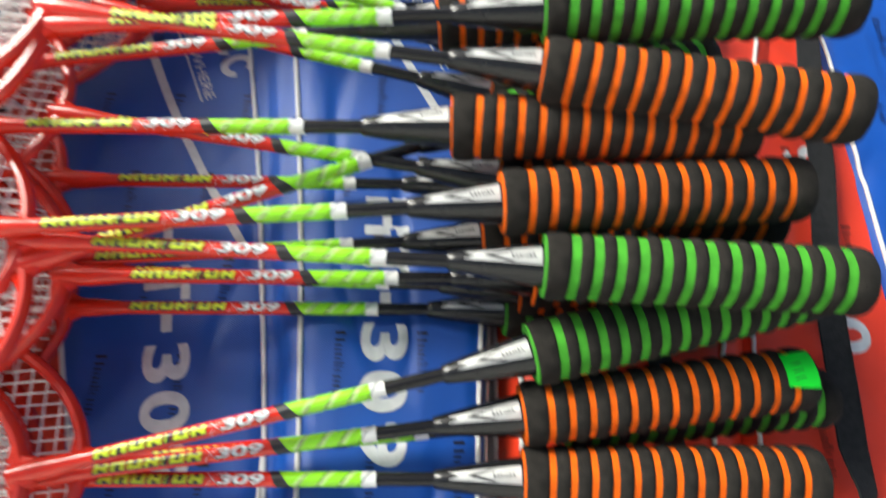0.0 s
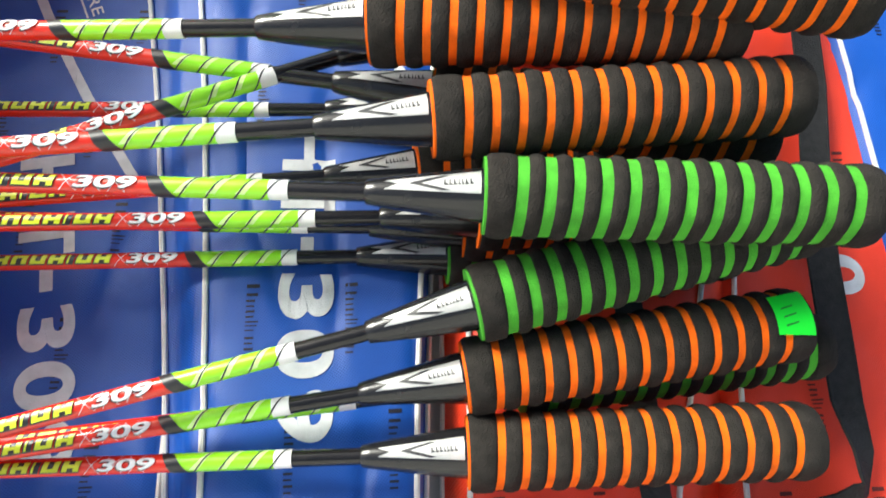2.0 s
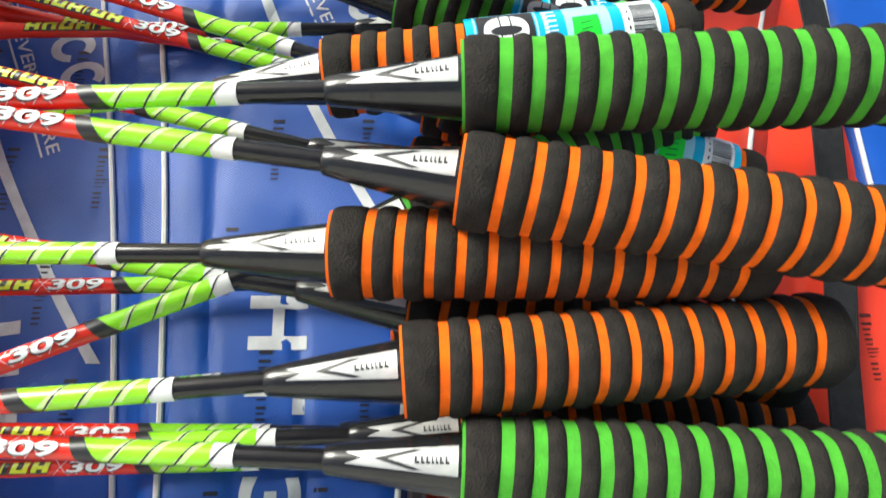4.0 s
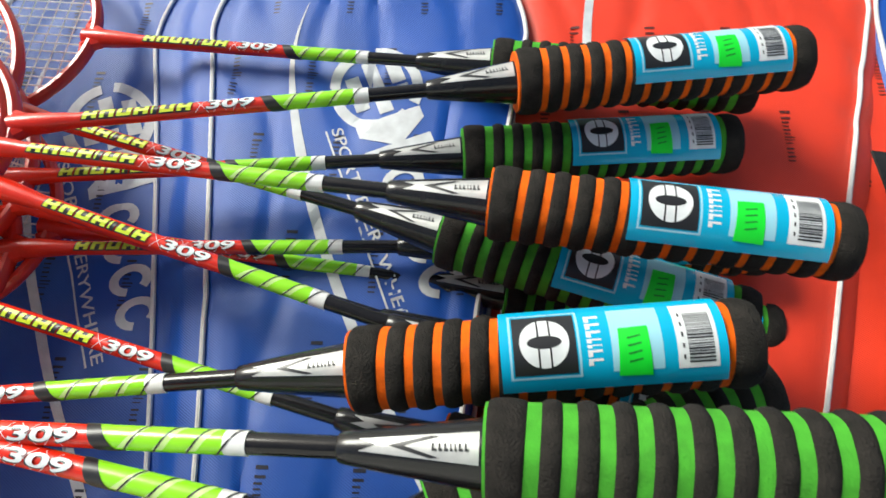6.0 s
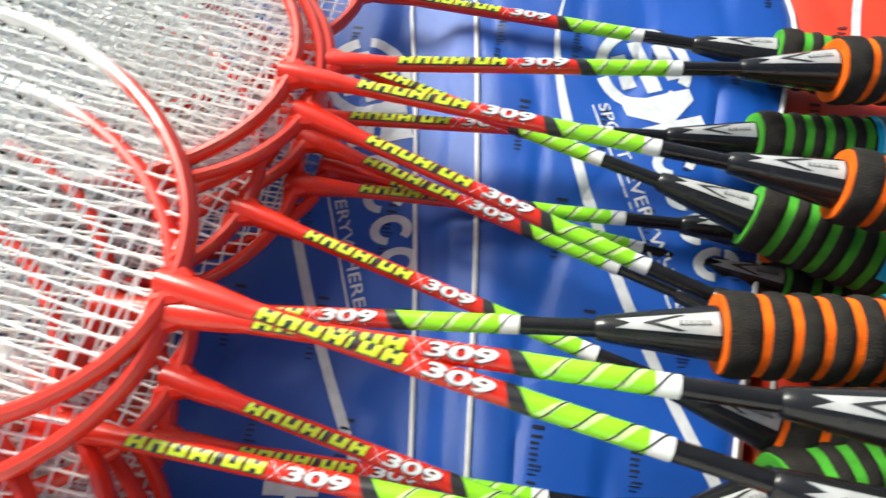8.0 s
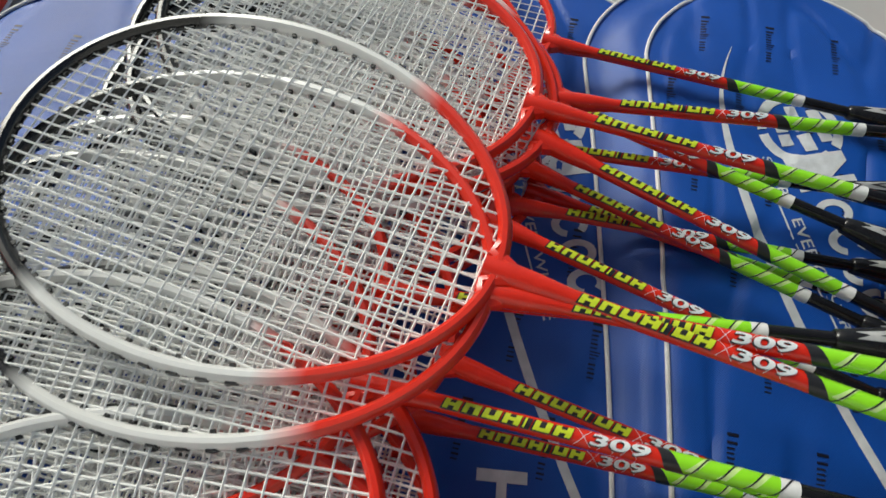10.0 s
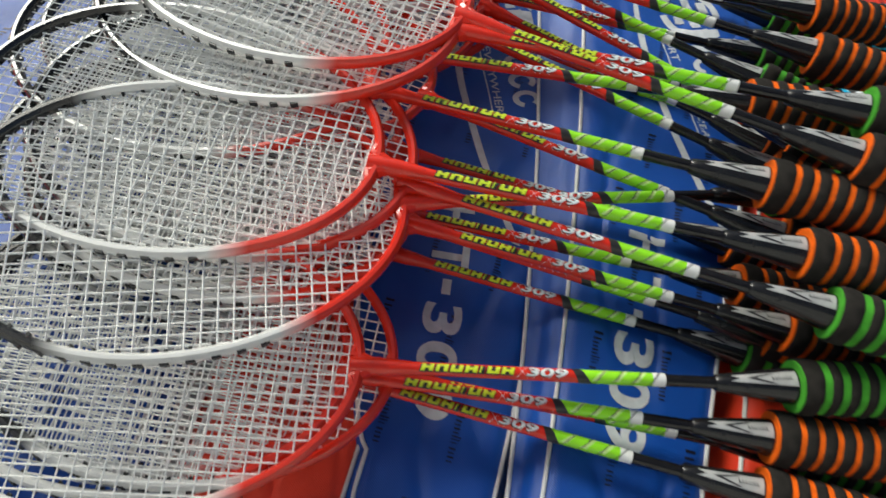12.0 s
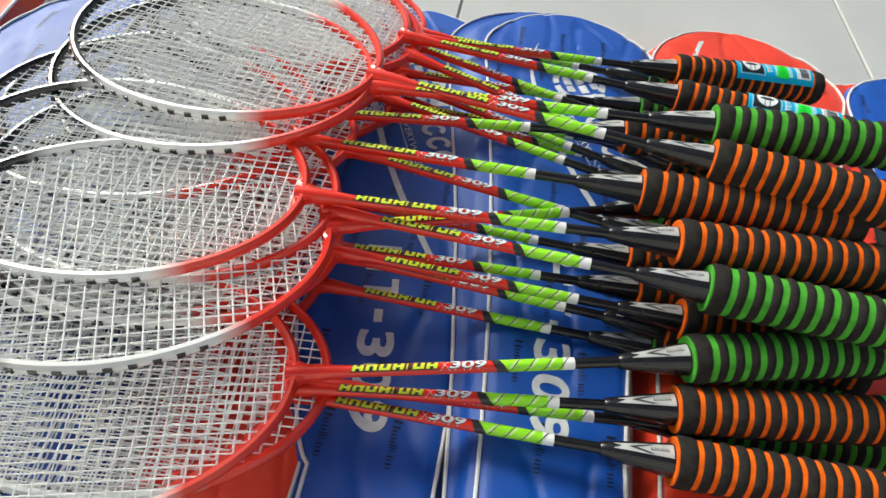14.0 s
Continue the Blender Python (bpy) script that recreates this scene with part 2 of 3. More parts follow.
def build_racket(name, accent, label_on):
    thing = new(name)
    part("hoop", tube([head_point(2 * math.pi * k / 120) for k in range(120)], (0.0036, 0.0048), 10, closed=True), HOOP, thing, "red, white and black painted hoop")
    # strings
    bm = bmesh.new()
    for i in range(27):
        y = (i - 13) * 0.0068
        aa = math.asin(min(1, abs(y) / (HEAD_W / 2)))
        p, q = head_point(aa), head_point(math.pi - aa)
        tube([(p.x - 0.002, y, 0.0004), ((p.x + q.x) / 2, y, -0.0003), (q.x + 0.002, y, 0.0004)], 0.00062, 4, bm)
    for i in range(29):
        a = math.acos(1 - 2 * (i + 0.8) / 30.2)
        p = head_point(a)
        tube([(p.x, -p.y, -0.0003), (p.x, 0, 0.0004), (p.x, p.y, -0.0003)], 0.00062, 4, bm)
    part("string_bed", bm, STRING, thing, "white nylon string bed", smooth=False)
    bm = bmesh.new()
    for i in range(64):
        a = 2 * math.pi * (i + 0.5) / 64
        if math.cos(a) > 0.42:
            continue
        p = head_point(a)
        d = Vector((p.x + HEAD_L / 2, p.y, 0)).normalized()
        m = Matrix.Translation(p + d * 0.0032) @ d.to_track_quat("X", "Z").to_matrix().to_4x4()
        bmesh.ops.create_cube(bm, size=1, matrix=m @ Matrix.Diagonal((0.0022, 0.0050, 0.0040, 1)))
        bmesh.ops.create_cube(bm, size=1, matrix=Matrix.Translation(p - d * 0.0032) @ d.to_track_quat("X", "Z").to_matrix().to_4x4() @ Matrix.Diagonal((0.004, 0.0022, 0.0022, 1)))
    part("grommet_strip", bm, GROMMET, thing)
    # throat and shaft
    bm = lathe([(-0.006, 0.0058), (0.004, 0.0062), (0.016, 0.0058), (0.030, R_SHAFT + 0.0004), (0.034, R_SHAFT), (X_LIME, R_SHAFT)], 16)
    for s in (1, -1):
        tube([head_point(s * 0.16), (-0.004, s * 0.008, 0), (0.006, s * 0.003, 0)], (0.004, 0.0045), 8, bm)
    part("red_shaft", bm, RED_PAINT, thing, "glossy red painted shaft")
    part("lime_band", lathe([(X_LIME, R_SHAFT + 0.0001), (X_BLACK - 0.008, R_SHAFT + 0.0001)], 16), LIME_PAINT, thing, "lime green painted band")
    part("white_band", lathe([(X_BLACK - 0.008, R_SHAFT + 0.0001), (X_BLACK, R_SHAFT + 0.0001)], 16), WHITE_PAINT, thing)
    part("black_shaft", lathe([(X_BLACK, R_SHAFT - 0.0003), (X_CONE + 0.002, R_SHAFT - 0.0003)], 16), BLACK_SHAFT, thing)
    bm = bmesh.new()
    for x in (X_LIME + 0.003, X_LIME + 0.014, X_LIME + 0.026, X_LIME + 0.037):
        shape(bm, [(x, -0.0105), (x + 0.0008, -0.0105), (x + 0.0165, 0.0105), (x + 0.0155, 0.0105)])
    part("dark_stroke", wrapped(bm, R_SHAFT + 0.0003), INK, thing)
    bm = bmesh.new()
    for x in (X_LIME + 0.004, X_LIME + 0.017, X_LIME + 0.029):
        shape(bm, [(x + 0.001, -0.004), (x + 0.005, -0.004), (x + 0.013, 0.006), (x + 0.011, 0.006)])
    part("pale_streak", wrapped(bm, R_SHAFT + 0.0002), PALE_LIME, thing)
    bm = bmesh.new()
    shape(bm, [(X_LIME - 0.010, 0.010), (X_LIME - 0.006, 0.010), (X_LIME + 0.008, -0.010), (X_LIME - 0.001, -0.010)])
    part("dark_wedge", wrapped(bm, R_SHAFT + 0.0003), INK, thing)
    bm = bmesh.new()
    shape(bm, [(X_LIME - 0.006, 0.010), (X_LIME + 0.001, 0.010), (X_LIME + 0.001, -0.0102), (X_LIME + 0.0005, -0.0102)])
    part("lime_wedge", wrapped(bm, R_SHAFT + 0.0002), LIME_PAINT, thing)
    # brand bars: seven upright blocks with notches, with a dark rim
    bm, rim = bmesh.new(), bmesh.new()
    x = X_TEXT
    for k, w in enumerate((0.0075, 0.0075, 0.0075, 0.0075, 0.003, 0.0075, 0.0075)):
        lift = (0.0, 0.0016, -0.0016)[k % 3]
        plate(bm, x, x + w * 0.32, -0.0024, 0.0024)
        if w > 0.005:
            plate(bm, x + w * 0.66, x + w, -0.0024, 0.0024)
            plate(bm, x + w * 0.32, x + w * 0.66, lift - 0.0008, lift + 0.0008)
        plate(rim, x - 0.0008, x + w + 0.0002, -0.0031, 0.0025)
        x += w + 0.0016
    for v in [*bm.verts, *rim.verts]:
        v.co.x += 0.28 * v.co.y
    part("brand_print", wrapped(bm, R_SHAFT + 0.0006, 0.0012), YELLOW_INK, thing)
    part("brand_rim", wrapped(rim, R_SHAFT + 0.00035, 0.0012), INK, thing)
    num = fitted(letters("309", 0.008, 0.0002), 0.105, 0.130, -0.0028, 0.0028)
    shade = num.copy()
    for v in num.verts:
        v.co.x += 0.28 * v.co.y
    for v in shade.verts:
        v.co.x, v.co.y = v.co.x + 0.28 * v.co.y - 0.0006, v.co.y - 0.0006
    part("number_shadow", wrapped(shade, R_SHAFT + 0.00045, 0.0012), INK, thing)
    part("number", wrapped(num, R_SHAFT + 0.0006, 0.0012), WHITE_PRINT, thing, "white model number print")
    bm = bmesh.new()
    for k in range(3):
        x = 0.098 + 0.010 * k
        shape(bm, [(x, -0.0042), (x + 0.0003, -0.0042), (x + 0.0073, 0.0042), (x + 0.007, 0.0042)])
        shape(bm, [(x + 0.007, -0.0042), (x + 0.0073, -0.0042), (x + 0.0003, 0.0042), (x, 0.0042)])
    part("crossed_line", wrapped(bm, R_SHAFT + 0.0003), WHITE_PRINT, thing)
    # cone with its foil emblem
    part("cone", lathe([(X_CONE, 0.0046), (X_CONE + 0.0008, 0.0052)] + [(X_CONE + 0.0495 * u, cone_radius(X_CONE + 0.0495 * u)) for u in (0.1, 0.3, 0.5, 0.7, 0.9, 1.0)], 28), BLACK_PLASTIC, thing, "glossy black plastic cone")
    bm = bmesh.new()
    x0, x1 = X_CONE + 0.008, X_GRIP - 0.002
    shape(bm, [(x0, 0.0022), (x0 + 0.006, 0.0003), (x0, -0.0018), (x1, -0.0054), (x1, 0.0054)])
    part("emblem", wrapped(bm, lambda x: cone_radius(x) + 0.0002, turn=0.16), SILVER, thing, "silver foil emblem")
    bm = bmesh.new()
    shape(bm, [(x0 + 0.010, 0.0002), (x0 + 0.024, 0.0036), (x0 + 0.027, 0.0034), (x0 + 0.015, 0.0002), (x0 + 0.027, -0.0034), (x0 + 0.024, -0.0036)])
    xx = x1 - 0.015
    for w in (0.0016, 0.0012, 0.0013, 0.0008, 0.0008, 0.0013, 0.0013):
        plate(bm, xx, xx + w * 0.4, -0.0013, 0.0012)
        plate(bm, xx + w * 0.4, xx + w, -0.0013, -0.0005)
        xx += w + 0.0006
    part("emblem_print", wrapped(bm, lambda x: cone_radius(x) + 0.0004, turn=0.16), INK, thing)
    # foam grip: dark rings over a coloured core that shows in the grooves
    g0 = X_GRIP
    pitch, groove = 0.01108, (0.0027 if accent is FOAM_ORANGE else 0.0038)
    part("grip_core", lathe([(g0 - 0.0008, 0.0112), (g0 - 0.0008, R_GRIP - 0.0014), (g0 + 0.003, R_GRIP - 0.0010), (g0 + GRIP - 0.004, R_GRIP - 0.0012)], 48, facet=0.012), accent, thing, "bright foam core")
    edges = [g0] + [g0 + 0.0142 + pitch * k for k in range(13)] + [g0 + GRIP]
    for k, (p, q) in enumerate(zip(edges, edges[1:])):
        p1, q1 = (p if k == 0 else p + groove / 2), (q if k == 13 else q - groove / 2)
        ra = R_GRIP * (1.0 if k < 13 else 0.99)
        prof = [(p1, ra - 0.0028), (p1 + 0.0001, ra - 0.0014), (p1 + 0.0008, ra - 0.0005), (p1 + 0.0022, ra + 0.0001), (p1 + (q1 - p1) / 2, ra + 0.0003), (q1 - 0.0022, ra + 0.0001), (q1 - 0.0008, ra - 0.0005), (q1 - 0.0001, ra - 0.0014), (q1, ra - 0.0028)]
        if k == 13:
            prof = prof[:5] + [(q1 - 0.004, ra - 0.0002), (q1 - 0.0015, ra - 0.0012), (q1, ra - 0.0045), (q1 + 0.0004, 0.002)]
        bm = lathe(prof, 48, facet=0.012)
        if k not in (0, 13):
            lean = 0.06
            for v in bm.verts:
                v.co.x += lean * v.co.y
        else:
            for v in bm.verts:
                if abs(v.co.x - (q1 if k == 0 else p1)) < 0.002:
                    v.co.x += 0.06 * v.co.y
        part("foam_ring", bm, FOAM, thing)
    if label_on:
        rr = R_GRIP + 0.0007
        l0, l1 = g0 + 0.061, g0 + 0.1455
        sleeve = part("sleeve", wrapped(plate(bmesh.new(), l0, l1, -0.020, 0.020), rr, 0.003, 0.14), CYAN, thing, "cyan printed plastic sleeve")
        part("emblem_panel", wrapped(plate(bmesh.new(), l0 + 0.005, l0 + 0.029, -0.0125, 0.0125), rr + 0.00012, 0.003, 0.14), INK, sleeve)
        bm = bmesh.new()
        for x, y, w, h in ((0.0035, -0.0142, 0.0009, 0.0284), (0.0296, -0.0142, 0.0009, 0.0284), (0.0035, 0.0133, 0.0270, 0.0009), (0.0035, -0.0142, 0.0270, 0.0009)):
            plate(bm, l0 + x, l0 + x + w, y, y + h)
        part("panel_frame", wrapped(bm, rr + 0.00012, 0.003, 0.14), PALE_CYAN, sleeve)
        bm = bmesh.new()
        ring = [(math.cos(2 * math.pi * k / 32), math.sin(2 * math.pi * k / 32)) for k in range(32)]
        cx = l0 + 0.017
        for k in range(32):
            (c1, s1), (c2, s2) = ring[k], ring[(k + 1) % 32]
            shape(bm, [(cx + 0.0095 * c1, 0.0100 * s1), (cx + 0.0095 * c2, 0.0100 * s2), (cx + 0.0066 * c2, 0.0026 * s2), (cx + 0.0066 * c1, 0.0026 * s1)])
        part("oval_mark", wrapped(bm, rr + 0.00024, 0.003, 0.14), WHITE_PRINT, sleeve)
        bm = bmesh.new()
        for dx in (-0.0026, 0.0019):
            plate(bm, cx + dx, cx + dx + 0.0007, 0.0022, 0.0102)
            plate(bm, cx + dx, cx + dx + 0.0007, -0.0102, -0.0022)
        part("oval_slit", wrapped(bm, rr + 0.00034, 0.003, 0.14), INK, sleeve)
        bm = bmesh.new()
        y = 0.0105
        for w in (0.0032, 0.0026, 0.0026, 0.0016, 0.0012, 0.0026, 0.0026):
            plate(bm, l0 + 0.033, l0 + 0.0385, y - w * 0.38, y)
            plate(bm, l0 + 0.033, l0 + 0.0348, y - w, y - w * 0.38)
            y -= w + 0.0007
        part("brand_print", wrapped(bm, rr + 0.00012, 0.003, 0.14), WHITE_PRINT, sleeve)
        part("pale_panel", wrapped(plate(bmesh.new(), l0 + 0.042, l0 + 0.061, -0.013, 0.0135), rr + 0.00012, 0.003, 0.14), PALE_CYAN, sleeve)
        bm = plate(bmesh.new(), l0 + 0.066, l0 + 0.081, -0.0135, 0.0135)
        tag = part("barcode", wrapped(bm, rr + 0.00016, 0.003, 0.14), WHITE_PRINT, sleeve, "white barcode label")
        bm = bmesh.new()
        y = -0.0115
        rnd = random.Random(5)
        while y < 0.0085:
            w = rnd.choice((0.0003, 0.0005, 0.0008))
            plate(bm, l0 + 0.0700, l0 + 0.0795, y, y + w)
            y += w + rnd.choice((0.0004, 0.0006))
        for k in range(5):
            plate(bm, l0 + 0.0680, l0 + 0.0687, -0.010 + 0.0042 * k, -0.0082 + 0.0042 * k)
        part("barcode_print", wrapped(bm, rr + 0.00028, 0.003, 0.14), INK, tag)
        price = part("price_sticker", wrapped(shape(bmesh.new(), [(l0 + 0.044, -0.0150), (l0 + 0.0565, -0.0155), (l0 + 0.056, 0.0040), (l0 + 0.045, 0.0035)]), rr + 0.0004, 0.003, 0.14), STICKER, sleeve, "bright green price sticker")
        bm = bmesh.new()
        for y in (-0.010, -0.007, -0.004, -0.001):
            shape(bm, [(l0 + 0.048, y), (l0 + 0.053, y + 0.001), (l0 + 0.053, y + 0.0016), (l0 + 0.048, y + 0.0007)])
        part("pen_writing", wrapped(bm, rr + 0.0005, 0.003, 0.14), PEN, price)
    return thing


def end_sticker(thing, name="price_sticker"):
    """A green price sticker round the end of a grip."""
    bm = shape(bmesh.new(), [(X_GRIP + 0.141, -0.006), (X_GRIP + 0.158, -0.009), (X_GRIP + 0.158, 0.014), (X_GRIP + 0.142, 0.013)])
    st = part(name, wrapped(bm, R_GRIP + 0.0009, 0.003), STICKER, thing, "bright green price sticker")
    bm = bmesh.new()
    for y in (-0.003, 0.001, 0.005):
        shape(bm, [(X_GRIP + 0.145, y), (X_GRIP + 0.151, y + 0.001), (X_GRIP + 0.151, y + 0.0017), (X_GRIP + 0.145, y + 0.0008)])
    part("pen_writing", wrapped(bm, R_GRIP + 0.0011, 0.003), PEN, st)


# kind, throat, grip front, roll about its axis in degrees
RACKETS = [
    ("O", (-0.1773, -0.0949, 0.0113), (0.0925, -0.0981, 0.0286), 1.4),
    ("OS", (-0.1762, -0.0956, 0.0213), (0.0919, -0.0654, 0.0403), 0.8),
    ("G", (-0.1486, -0.0870, 0.0191), (0.1210, -0.0649, 0.0192), 0.5),
    ("G", (-0.1683, -0.0940, 0.0404), (0.0954, -0.0367, 0.0613), 1.1),
    ("G", (-0.1806, 0.0071, 0.0071), (0.0898, 0.0068, 0.0063), 0.8),
    ("O", (-0.1733, 0.0244, 0.0271), (0.0970, 0.0161, 0.0218), 3.2),
    ("O", (-0.1677, 0.0142, 0.0436), (0.1028, 0.0159, 0.0389), 2.6),
    ("O", (-0.1956, 0.0268, 0.0329), (0.0739, 0.0483, 0.0265), 2),
    ("G", (-0.1716, 0.0196, 0.0823), (0.0976, 0.0007, 0.0980), 3.8),
    ("O", (-0.1931, 0.0196, 0.0947), (0.0769, 0.0333, 0.1037), 3),
    ("O", (-0.1977, 0.0904, 0.0204), (0.0726, 0.0950, 0.0116), 0.2),
    ("G", (-0.1713, 0.0068, 0.0787), (0.0798, 0.1075, 0.0665), 2.3),
    ("O", (-0.1835, 0.1153, 0.0586), (0.0813, 0.0656, 0.0729), 0.8),
    ("O", (-0.2180, 0.0867, 0.0868), (0.0516, 0.0774, 0.1078), 1.7),
    ("O", (-0.1686, 0.1426, 0.1193), (0.0974, 0.0960, 0.1334), 4),
    ("GS", (-0.1702, 0.1334, 0.1150), (0.0989, 0.1283, 0.1414), 5),
    ("OL", (-0.2236, 0.1414, 0.0698), (0.0453, 0.1638, 0.0926), 3.8),
    ("GL", (-0.1817, 0.3229, 0.0418), (0.0787, 0.2478, 0.0426), 0.2),
    ("OL", (-0.1667, 0.2782, 0.0753), (0.1018, 0.2465, 0.0846), 2.6),
    ("GL", (-0.1800, 0.2818, 0.0294), (0.0881, 0.3053, 0.0242), 2.9),
    ("OL", (-0.1520, 0.2955, 0.0647), (0.1160, 0.3309, 0.0613), 1.4),
    ("GL", (-0.1634, 0.4016, 0.0068), (0.1055, 0.3758, 0.0162), 1.7),
    ("OL", (-0.1689, 0.2434, 0.0161), (0.1011, 0.2528, 0.0135), 2.9),
    ("OL", (-0.1569, 0.2603, 0.0669), (0.1011, 0.1793, 0.0568), 0.5),
    ("GL", (-0.1540, 0.2600, 0.0102), (0.1147, 0.2328, -0.0088), 3.2),
    ("OL", (-0.1800, 0.2070, 0.0526), (0.0814, 0.1365, 0.0580), 1.7),
    ("OL", (-0.1655, 0.2684, 0.0274), (0.0937, 0.1910, 0.0292), 2.6),
]
LABELS = {
    "O": "red badminton racket with black and orange foam grip in a pile",
    "G": "red badminton racket with black and green foam grip in a pile",
    "OL": "red badminton racket with orange-ringed grip in a cyan printed sleeve",
    "GL": "red badminton racket with green-ringed grip in a cyan printed sleeve",
}
models = {}
for kind, throat, grip, roll in RACKETS:
    t, g = Vector(throat), Vector(grip)
    d = (g - t).normalized()
    side = Vector((0, 0, 1)).cross(d).normalized()
    m = Matrix((d, side, d.cross(side))).transposed().to_4x4()
    m = Matrix.Translation(g - d * X_MID) @ m @ Matrix.Rotation(radians(roll), 4, "X")
    base = kind.rstrip("S")
    if base not in models:
        models[base] = build_racket("badminton_racket", FOAM_ORANGE if base[0] == "O" else FOAM_GREEN, "L" in base)
        tagged(models[base], LABELS[base], "badminton racket", "rackets in the pile")
        models[base].matrix_world = m
        ob = models[base]
    else:
        ob = copy_thing(models[base], m)
    if "S" in kind:
        end_sticker(ob)
        tagged(ob, LABELS[base].replace(" in a pile", ", green price sticker"))


# ---- carrying bags under the rackets ----
def build_bag(name, fabric, ink, label, outline, z_top, depth, wave_seed, sides=(0.012, 0.016, 0.010)):
    """A flat racket cover. outline(v) gives the left and right x at v, the way from the near end (0) to the far end (1)."""
    thing = new(name)
    tagged(thing, label, "racket bag", "bags laid side by side", "")
    (y0, y1), edge = outline
    nv, nu = 150, 44

    def height(x, y):
        n1 = noise.noise(Vector((x * 9, y * 5, wave_seed)))
        n2 = noise.noise(Vector((x * 30, y * 16, wave_seed + 7)))
        n3 = abs(noise.noise(Vector((x * 22 + y * 3, y * 7, wave_seed + 12))))
        return z_top + 0.0026 * n1 + 0.0010 * n2 - 0.0022 * max(0, 0.12 - n3) / 0.12

    def row(v):
        l, r = edge(v)
        return [(l + (r - l) * u / nu, y0 + (y1 - y0) * v) for u in range(nu + 1)]

    vs = [0.5 - 0.5 * math.cos(math.pi * i / nv) for i in range(nv + 1)]
    bm = bmesh.new()
    grid = []
    for v in vs:
        line = []
        for u, (x, y) in enumerate(row(v)):
            rim = min(u, nu - u) / 4.0
            line.append(bm.verts.new((x, y, height(x, y) - 0.003 * max(0, 1 - rim) ** 2)))
        grid.append(line)
    for p, q in zip(grid, grid[1:]):
        for k in range(nu):
            bm.faces.new((p[k], p[k + 1], q[k + 1], q[k]))
    part("top_panel", bm, fabric, thing)
    rim_pts = [(edge(v)[0], y0 + (y1 - y0) * v) for v in vs] + [(edge(v)[1], y0 + (y1 - y0) * v) for v in reversed(vs)]
    clean = []
    for p in rim_pts:
        if not clean or math.dist(p, clean[-1]) > 0.002:
            clean.append(p)
    if math.dist(clean[0], clean[-1]) < 0.002:
        clean.pop()
    top = [(x, y, height(x, y) - 0.0015) for x, y in clean]
    low = []
    half = len(clean) // 2
    for i, (x, y) in enumerate(clean):
        nx = clean[(i + 1) % len(clean)][1] - clean[i - 1][1]
        ny = -(clean[(i + 1) % len(clean)][0] - clean[i - 1][0])
        k = math.hypot(nx, ny) or 1
        u = (y - y0) / (y1 - y0)
        out = sides[0] + (sides[1] - sides[0]) * u if nx / k > 0 else sides[2]
        out = out * abs(nx / k) + 0.018 * (1 - abs(nx / k)) + 0.002 * noise.noise(Vector((x * 8, y * 8, wave_seed + 3)))
        low.append((x - nx / k * out, y - ny / k * out, z_top - depth))
    part("piping", tube(top, 0.0016, 7, closed=True), PIPING, thing, "white piping")
    bm = bmesh.new()
    steps = 6
    rings = []
    for s in range(steps + 1):
        f = s / steps
        ring = []
        for i, (p, q) in enumerate(zip(top, low)):
            fold = 0.0035 * math.sin(f * math.pi * 2 + 2 * noise.noise(Vector((i * 0.08, wave_seed, 0))))
            ring.append(bm.verts.new((p[0] + (q[0] - p[0]) * f, p[1] + (q[1] - p[1]) * f, p[2] + (q[2] - p[2]) * f + fold * math.sin(f * math.pi))))
        rings.append(ring)
    for p, q in zip(rings, rings[1:]):
        for i in range(len(p)):
            bm.faces.new((p[i], q[i], q[(i + 1) % len(p)], p[(i + 1) % len(p)]))
    bmesh.ops.recalc_face_normals(bm, faces=bm.faces)
    part("gusset", bm, fabric, thing)
    part("lower_piping", tube([(x, y, z + 0.001) for x, y, z in low], 0.0016, 7, closed=True), PIPING, thing, "white piping")
    bm = bmesh.new()
    bm.faces.new([bm.verts.new((x, y, z_top - depth)) for x, y, z in low])
    part("base_panel", bm, fabric, thing)

    def printed(pname, bm, mat, lift=0.0006, plabel="", cut=0.012):
        bmesh.ops.triangulate(bm, faces=bm.faces[:])
        sliced(bm, cut, 0)
        sliced(bm, cut, 1)
        for v in bm.verts:
            v.co.z = height(v.co.x, v.co.y) + lift
        for f in bm.faces:
            if f.normal.z < 0:
                f.normal_flip()
        return part(pname, bm, mat, thing, plabel, smooth=False)

    # small repeated brand print as dark bars
    rnd = random.Random(int(wave_seed * 10))
    bm = bmesh.new()
    row_y, k = y0 + 0.03, 0
    while row_y < y1 - 0.03:
        col = -0.9 + (0.022 if k % 2 else 0.0)
        while col < 0.7:
            l, r = edge((row_y - y0) / (y1 - y0))
            if l + 0.012 < col < r - 0.012:
                yy = row_y + 0.018
                x = col
                for j, w in enumerate((0.0070, 0.0042, 0.0042, 0.0030, 0.0022, 0.0042, 0.0044)):
                    tall = 0.0068 if j in (0, 3) else 0.0046
                    plate(bm, x, x + tall, yy - w * 0.30, yy)
                    if j != 4:
                        plate(bm, x, x + tall * 0.9, yy - w * 0.95, yy - w * 0.72)
                    yy -= w + 0.0016
            col += 0.052
        row_y += 0.068
        k += 1
    if bm.verts:
        printed("pattern_print", bm, ink, 0.0004)
    else:
        bm.free()
    return thing, printed


